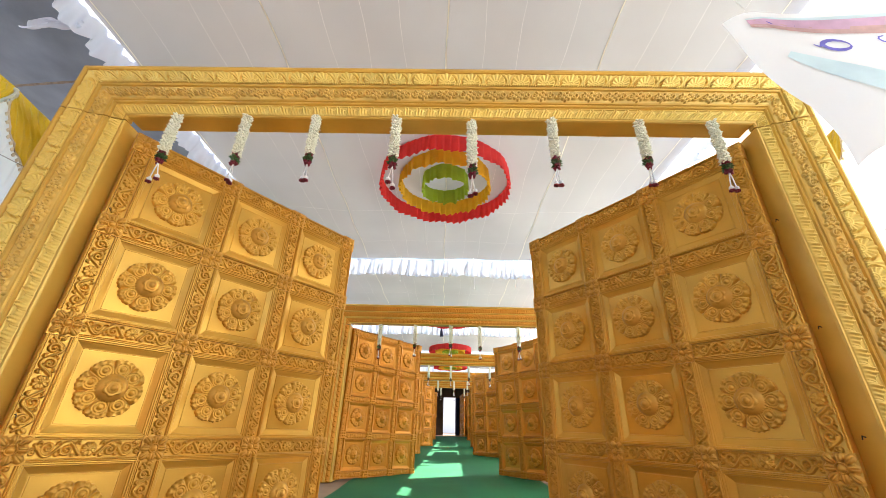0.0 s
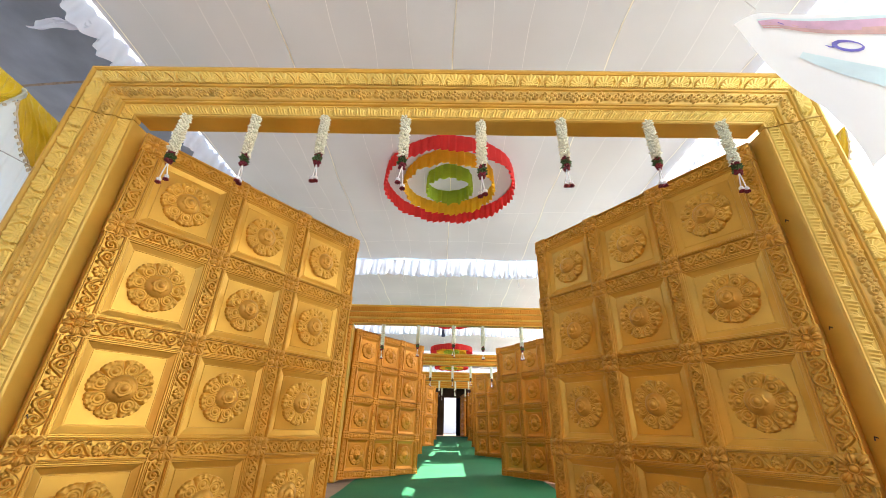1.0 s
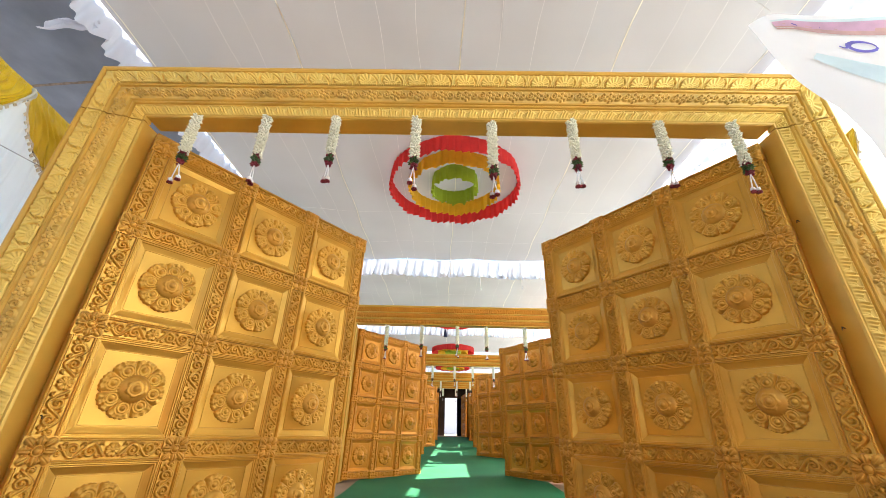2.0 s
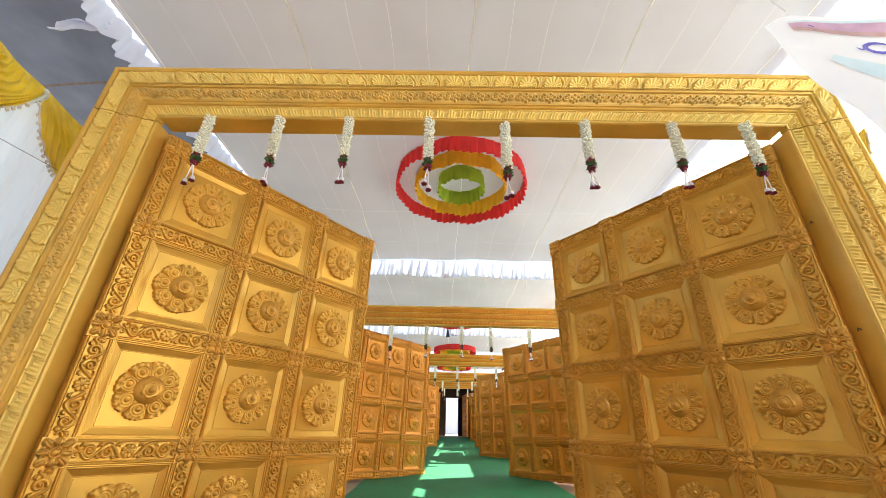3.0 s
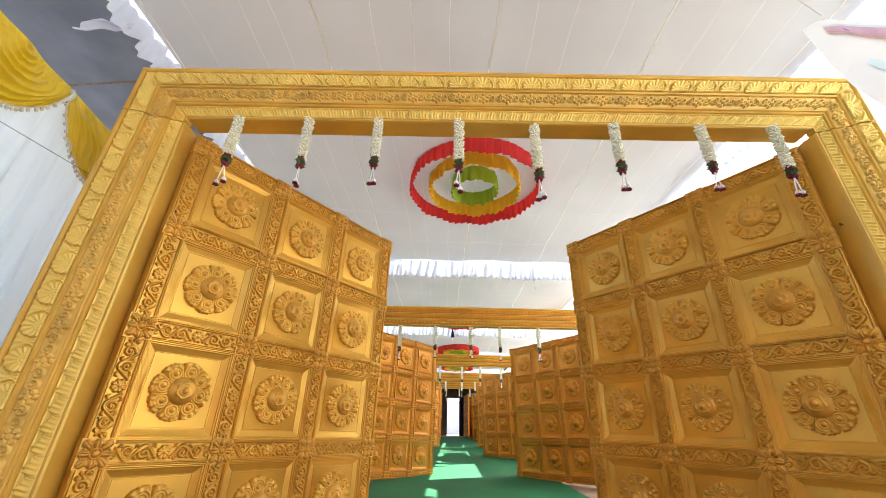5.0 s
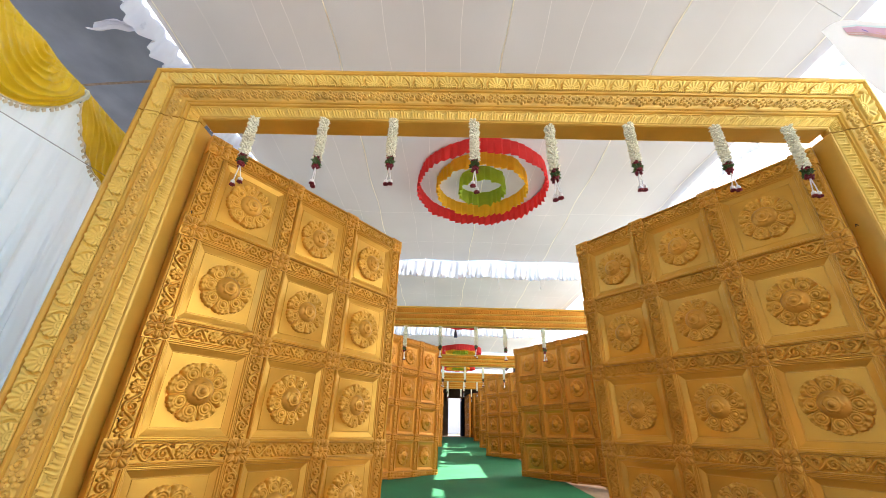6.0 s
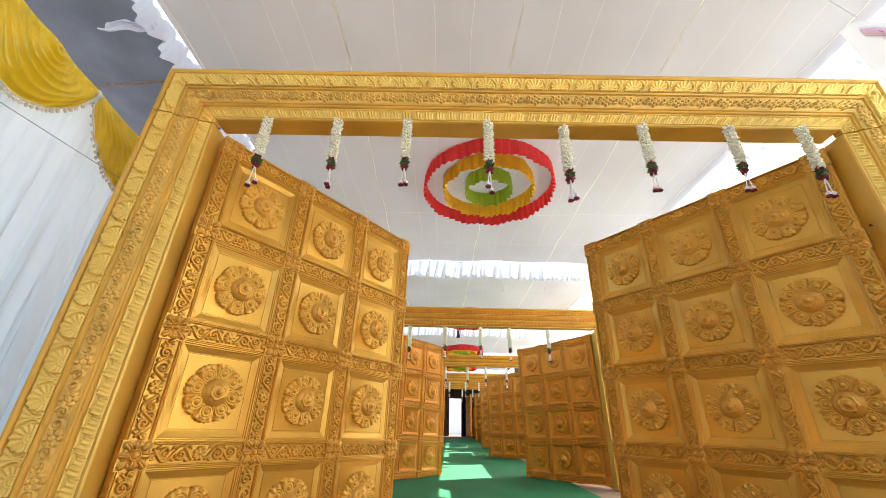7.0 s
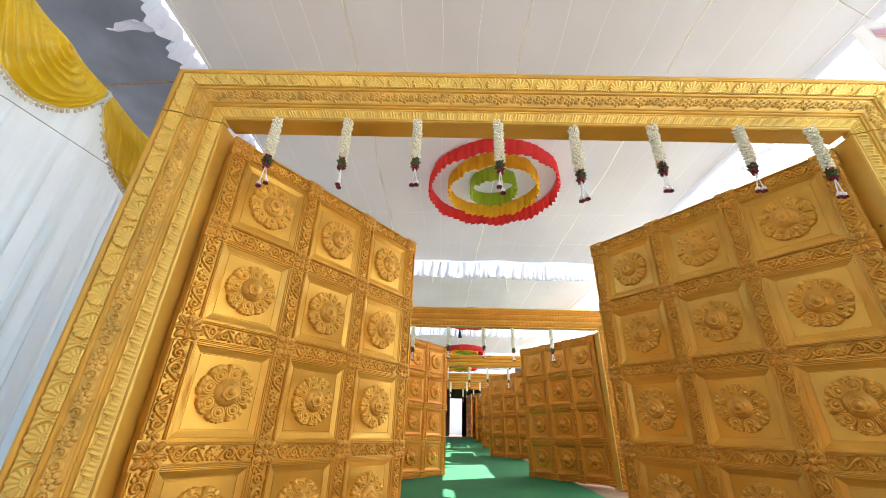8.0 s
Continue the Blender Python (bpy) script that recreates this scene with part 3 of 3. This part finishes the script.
# ---- flower garlands ----
def garland_kit(seed):
    r = random.Random(seed)
    L = 0.30 + r.uniform(-0.015, 0.015)
    fl, ro, le, ta = Bag(), Bag(), Bag(), Bag()
    for i in range(240):
        z = -L * i / 240
        a = i * 2.4
        d = (math.cos(a), math.sin(a), r.uniform(-0.7, 0.3))
        fl.bud((0.004 * math.cos(a), 0.004 * math.sin(a), z), d, r.uniform(0.026, 0.037), r.uniform(0.007, 0.011))
    for zc, n in ((-L - 0.008, 26), (-L - 0.068, 22)):
        for i in range(n):
            a = i * 2.4
            ro.bud((0, 0, zc + r.uniform(-0.012, 0.012)), (math.cos(a), math.sin(a), r.uniform(-0.5, 0.5)), r.uniform(0.020, 0.030), 0.010)
    for i in range(40):
        a = i * 2.4
        le.bud((0, 0, -L - 0.037 + r.uniform(-0.018, 0.018)), (math.cos(a), math.sin(a), r.uniform(-0.4, 0.4)), r.uniform(0.024, 0.040), 0.0075)
    end = -L - 0.175
    for s in (-1, 1):
        tip = (s * r.uniform(0.010, 0.022), r.uniform(-0.01, 0.01), end + r.uniform(-0.012, 0.012))
        ta.tube([(0, 0, -L - 0.07), ((tip[0]) * 0.5, 0, -L - 0.12), tip], 0.0035, 5)
        ta.ball((tip[0], tip[1], tip[2] - 0.008), 0.014, 0)
        for i in range(9):
            a = i * 2.4
            ta.bud((tip[0], tip[1], tip[2] - 0.018), (math.cos(a), math.sin(a), -0.8), 0.022, 0.008, 1)
    return (fl.done("flower_string", JASMINE), ro.done("rose_knot", ROSE), le.done("leaf_wrap", LEAF), ta.done("tassel", [THREAD, ROSE]))


gkits = [garland_kit(s) for s in (1, 2, 3)]
GX = (-1.625, -1.18, -0.745, -0.243, 0.222, 0.713, 1.248, 1.694)
GX_SECOND = (-1.413, -0.772, -0.123, 0.403, 1.104)
GX_FAR = (-1.25, -0.588, 0.086, 0.639, 1.277)
for k, (gy, gx, gs) in enumerate(GATES):
    for i, x in enumerate((GX, GX_SECOND, GX_FAR, GX_FAR, GX_FAR)[k]):
        g = tagged(new("flower_garland"), "hanging white jasmine garland with red roses and a tassel", "garland", "garlands along the lintels")
        z0 = (2.525 - (0.03 if i == 4 and k == 0 else 0)) * gs + (ground_z(gy) if k else 0)
        g.matrix_basis = Matrix.Translation((gx + x * gs, gy + 0.065 * gs, z0)) @ Matrix.Rotation(i * 1.3 + k, 4, "Z") @ Matrix.Scale((1.12 if k else 1.0) + 0.04 * math.sin(i * 5 + k), 4)
        for n, me in zip(("flower_string", "rose_knot", "leaf_wrap", "tassel"), gkits[(i + k) % 3]):
            add(n, me, g)


# ---- ring valances under the ceiling ----
def ring_fn(R, drop, pleats, seed):
    def fn(u, v):
        a = math.tau * u
        saw = (u * pleats + 0.9 * noise.noise((u * 9, seed, 0))) % 1.0
        r = R + 0.045 * (saw - 0.5) * (0.25 + 0.75 * v) + 0.02 * noise.noise((3 * math.cos(a), 3 * math.sin(a), seed))
        sag = 0.012 * math.sin(a * 11 + seed) + 0.010 * (saw if v > 0.9 else 0)
        return (r * math.cos(a), r * math.sin(a), -drop * v - sag * v)
    return fn


for k, (cy, cx, cz) in enumerate(((2.30, 0.03, CZ), (8.7, 0.15, CZ), (13.4, 0.2, CZ), (17.6, 0.25, CZ))):
    for nm, R, mat, pleats in (("red", 0.80, RED, 56), ("yellow", 0.56, YELLOW, 40), ("green", 0.285, GREEN, 20)):
        me = sheet("ring_valance", ring_fn(R, 0.205, pleats, R * 7 + k), pleats * 8, 6, mat, True)
        tagged(add("ring_valance", me, None, Matrix.Translation((cx, cy, cz + 0.03))), nm + " pleated crepe ring valance hung from the tent ceiling", "ceiling decoration", "ring valances")


# ---- ruffles across and along the ceiling ----
def ruffle(A, B, drop, seed, label, ends=0.03):
    A, B = Vector(A), Vector(B)
    d = (B - A)
    L = d.length
    side = Vector((d.y, -d.x, 0)).normalized()
    n = int(L * 90)
    def fn(u, v):
        s = u * L
        pull = noise.noise((s * 2, seed, 0))
        f = (1 - 2 * abs(math.sin(s * 15 + 3.0 * pull + 1.2 * v)) ** 0.6) * 0.75 + 0.7 * noise.noise((s * 6, v * 2, seed)) + 0.25 * math.sin(s * 71 + 6 * pull + 2 * v)
        hem = 0.015 * math.sin(s * 4 + seed) + 0.02 * noise.noise((s * 3.0, seed, 5))
        p = A.lerp(B, u) + side * f * ends * (0.25 + v)
        return (p.x, p.y, p.z - v * (drop + hem))
    return tagged(new("ruffle_valance", sheet("ruffle_valance", fn, n, 6, SHEER)), label, "valance", "white ruffles of the tent")


for y in (4.85, 9.7, 14.2, 18.5):
    ruffle((-2.7, y, CZ), (2.7, y, CZ - 0.03), 0.31, y, "white gathered ruffle valance across the tent ceiling", 0.045)
ruffle((-EDGE, -4, CZ + 0.05), (-EDGE, 20, CZ + 0.02), 0.31, 2.2, "white ruffled cloth edging along the tent ceiling", 0.05)
ruffle((EDGE, -4, CZ + 0.03), (EDGE, 3.2, CZ + 0.02), 0.25, 6.1, "white ruffled cloth edging along the tent ceiling", 0.05)


# ---- yellow swags on the side walls ----
def swag(A, B, drop, side, seed):
    """Satin hung in folds between two pins, fringed along its lower edge; side: +1 when it faces +x."""
    A, B = Vector(A), Vector(B)
    def fn(u, v):
        arch = math.sin(math.pi * min(max(u, 0), 1)) ** 0.62
        p = A.lerp(B, u)
        z = p.z - 0.05 * math.sin(math.pi * u) - v * (0.04 + drop * arch)
        du, dv = (u - 0.60) * 1.9, v - 0.06                         # the knot that gathers the cloth
        rho, ang = math.hypot(du, dv), math.atan2(dv, du)
        wave = noise.noise((u * 3.5, v * 2.5, seed))
        rings = 1 - 2 * abs(math.sin(rho * 27 + 2.2 * wave + 1.2 * math.sin(ang * 2.0 + seed))) ** 0.8
        rays = math.sin(ang * 17 + 3 * wave + seed) + 0.5 * math.sin(ang * 31 + 4 * wave)
        near = math.exp(-(rho / 0.22) ** 2)
        fold = min(1, v * 7) * arch * (0.019 * rings * (0.75 + 0.7 * wave) * min(1, rho * 4) + 0.0022 * rays * min(1, rho * 3) + 0.020 * near * math.sin(ang * 2 + rho * 40))
        return (p.x + side * (0.03 + 0.06 * arch * math.sin(math.pi * min(1, v * 1.05)) + fold + 0.03 * near), p.y, z)
    s = tagged(new("swag"), "yellow satin swag with cream fringe pinned on the curtain wall", "swag", "yellow satin swags")
    add("drape", sheet("drape", fn, 150, 110, SATIN), s)
    fr, cord = Bag(), Bag()
    for i in range(34):
        x, y, z = fn((i + 0.5) / 34, 1.0)
        fr.bud((x, y, z + 0.004), (0, 0, -1), 0.045, 0.012)
    cord.tube([fn(i / 40, 1.0) for i in range(41)], 0.006, 5)
    tagged(add("fringe", fr.done("fringe", FRINGE), s, None, "cream tassel fringe"), kind="stuff")
    add("cord", cord.done("cord", FRINGE, True), s)
    return s


def pin_z(y):
    return 2.79 + 0.22 * max(0, 0.1 - y) if y > -2 else 3.25


for k in range(-4, 5):
    y0, y1 = 0.105 + 0.86 * k, 0.105 + 0.86 * (k + 1)
    swag((-2.87, y0, pin_z(y0)), (-2.87, y1, pin_z(y1)), 0.42, 1, k - 3)
for k in range(3):
    y0, y1 = 0.37 + 0.86 * k, 0.37 + 0.86 * (k + 1)
    swag((2.87, y0, 2.80), (2.87, y1, 2.80), 0.42, -1, k + 3)


def ribbon_knot(x, y, z, seed):
    """A strip of white cloth knotted at a pin, its two ends hanging."""
    r = tagged(new("ribbon_knot"), "white cloth ribbon knotted at the pin between two swags", "ribbon", "ribbons at the swag pins")
    r.matrix_basis = Matrix.Translation((x, y, z))
    b = Bag()
    b.ball((0, 0, 0), 0.017, 0, 10, 8)
    add("knot", b.done("knot", WHITE, True), r)
    for dy, length in ((-0.035, 0.15), (0.020, 0.07)):
        def strip(u, v):
            w = (v - 0.5) * (0.016 + 0.020 * u)
            return (0.012 + 0.018 * math.sin(u * 5 + seed) + 0.010 * math.sin(v * 5), dy * u + w, -0.01 - length * u)
        add("ribbon_end", sheet("ribbon_end", strip, 14, 6, WHITE), r)


for k in range(-1, 3):
    ribbon_knot(-2.835, 0.105 + 0.86 * k, pin_z(0.105 + 0.86 * k) - 0.02, k)


# ---- hanging printed banner ----
def banner_fn(u, v):
    x = 1.36 + 1.75 * u + 0.25 * min(1, v * 1.7) ** 0.85 * (1 - u)
    z = 2.53 + 0.13 * math.sin(min(1.57, u * 12)) - 0.88 * v * (0.95 + 0.3 * u) - 0.02 * math.sin(v * 9 + u * 4) * u
    y = -0.56 - 0.05 * u + 0.04 * math.sin(v * 5 + u * 3) + 0.02 * math.sin(u * 9 + v * 2)
    return (x, y, z)


ban = tagged(new("banner"), "white printed cloth banner sagging from a thread", "banner")
add("cloth", sheet("cloth", banner_fn, 50, 30, BANNER), ban)
bn = Bag()


def stroke(pts, w, slot):
    vs = []
    for i, (u, v) in enumerate(pts):
        p = Vector(banner_fn(u, v))
        q = Vector(banner_fn(*pts[min(i + 1, len(pts) - 1)])) - Vector(banner_fn(*pts[max(i - 1, 0)]))
        n = Vector((-q.z, 0, q.x)).normalized()
        for s in (-1, 1):
            vs.append(p + n * s * w * (0.25 + 0.75 * math.sin(math.pi * (i + 0.5) / len(pts))) + Vector((0, -0.003 - 0.0003 * len(bn.s) / 14, 0)))
    bn.put(vs, grid_faces(len(pts), 2), slot)


for k, (w, slot) in enumerate(((0.012, 4), (0.022, 0), (0.030, 0), (0.020, 2), (0.012, 2))):
    stroke([(0.07 + 0.75 * i / 14, 0.035 + 0.012 * k + (0.03 + 0.055 * k) * i / 14) for i in range(15)], w, slot)
stroke([(0.10 + 0.22 * i / 14, 0.30 + 0.62 * i / 14) for i in range(15)], 0.07, 4)
stroke([(0.34 + 0.30 * i / 10, 0.55 + 0.16 * i / 10) for i in range(11)], 0.06, 4)
stroke([(0.42 + 0.5 * i / 8, 0.39 + 0.05 * i / 8) for i in range(9)], 0.03, 3)
for i in range(5):
    stroke([(0.09 + 0.035 * i, 0.055 + 0.012 * i), (0.105 + 0.035 * i, 0.070 + 0.012 * i)], 0.004, 2 + i % 2 * -1)
stroke([(0.24 + 0.030 * math.cos(0.5 * i), 0.26 + 0.045 * math.sin(0.5 * i)) for i in range(14)], 0.011, 1)
stroke([(0.19 + 0.03 * i / 5, 0.24 + 0.02 * math.sin(i)) for i in range(6)], 0.006, 1)
for k in range(4):
    stroke([(0.36 + 0.06 * k + 0.018 * math.cos(0.7 * i), 0.26 + 0.02 * k + 0.035 * math.sin(0.7 * i + k)) for i in range(8)], 0.006, 1)
    stroke([(0.30 + 0.03 * k, 0.44), (0.315 + 0.03 * k, 0.49)], 0.005, 1)
add("print", bn.done("print", [INK_P, INK_B, INK_R, INK_G, INK_C], False), ban, None, "violet and pink printed lettering bars")
th = Bag()
th.tube([(1.50, -0.56, 2.64), (1.49, -0.45, 3.1), (1.47, -0.3, CZ + 0.02)], 0.0012, 5)
add("thread", th.done("thread", SEAM), ban)


# ---- small things ----
def tail_point(u, v):
    """A twisted strip from the edging's hem to its frayed tip."""
    c = Vector((-2.74, 0.14, 3.52)).lerp(Vector((-2.95, 0.03, 3.34)), u)
    a = 2.2 * u + 0.8 * math.sin(6 * u)
    w = (v - 0.5) * (0.10 + 0.04 * math.sin(9 * u) + 0.05 * u) + 0.012 * math.sin(v * 14)
    return (c.x + w * 0.5 * math.sin(a), c.y + 0.02 * math.sin(v * 11 + u * 5), c.z + w * math.cos(a * 0.5))


tagged(new("cloth_tail", sheet("cloth_tail", tail_point, 26, 14, SHEER)), "loose crumpled white cloth end hanging from the ceiling edging", "cloth")


def cable(pts, r, mat, label):
    c = Bag()
    c.tube(pts, r, 5)
    tagged(new("cable", c.done("cable", mat)), label, "cable")


cable([(-2.80, -1.6, 2.06), (-2.80, -0.33, 2.25), (-2.81, 0.38, 2.33), (-2.84, 1.2, 2.42)], 0.0020, ROPE, "thin dark wire stretched along the white curtain wall")
cable([(-2.80, 0.74, CZ - 0.02), (-3.15, 0.79, CZ - 0.01), (-3.76, 0.88, CZ + 0.04), (-5.2, 1.1, CZ + 0.15)], 0.011, ROPE, "grey rope tying the curtain wall to the awning")
for gx_, gy_, gl in ((-0.80, 4.80, 0.42), (0.55, 4.82, 0.55), (0.0, 4.8, 0.25), (1.3, 4.83, 0.5)):
    t = Bag()
    t.tube([(gx_, gy_, CZ + 0.03), (gx_ + 0.01, gy_, CZ - gl)], 0.005, 5)
    t.bud((gx_ + 0.01, gy_, CZ - gl + 0.02), (0, 0, -1), 0.07, 0.014)
    tagged(new("hanging_string", t.done("hanging_string", THREAD)), "white string with a bud hanging from the ruffle", "string", "hanging strings")
for sx in (-1, 1):
    for z in (0.78, 1.28, 1.9):
        h = Bag()
        x = sx * 1.985 + 0.03
        h.tube([(x, 0.20, z), (x - sx * 0.02, 0.19, z + 0.005), (x - sx * 0.045, 0.185, z + 0.012), (x - sx * 0.05, 0.185, z - 0.004)], 0.003, 5)
        tagged(new("wire_hook", h.done("wire_hook", WIRE)), "small dark wire hook stuck in the jamb", "hook", "wire hooks on the jambs")
t = Bag()
t.tube([(-0.11, 9.62, CZ + 0.02), (-0.10, 9.61, 3.56)], 0.006, 5)
t.tube([(-0.10, 9.61, 3.57), (-0.098, 9.61, 3.48), (-0.095, 9.61, 3.36), (-0.09, 9.61, 3.27)], [0.008, 0.022, 0.045, 0.055], 8)
tagged(new("tassel", t.done("tassel", BLUE)), "dark blue thread tassel hanging from the ceiling", "tassel")
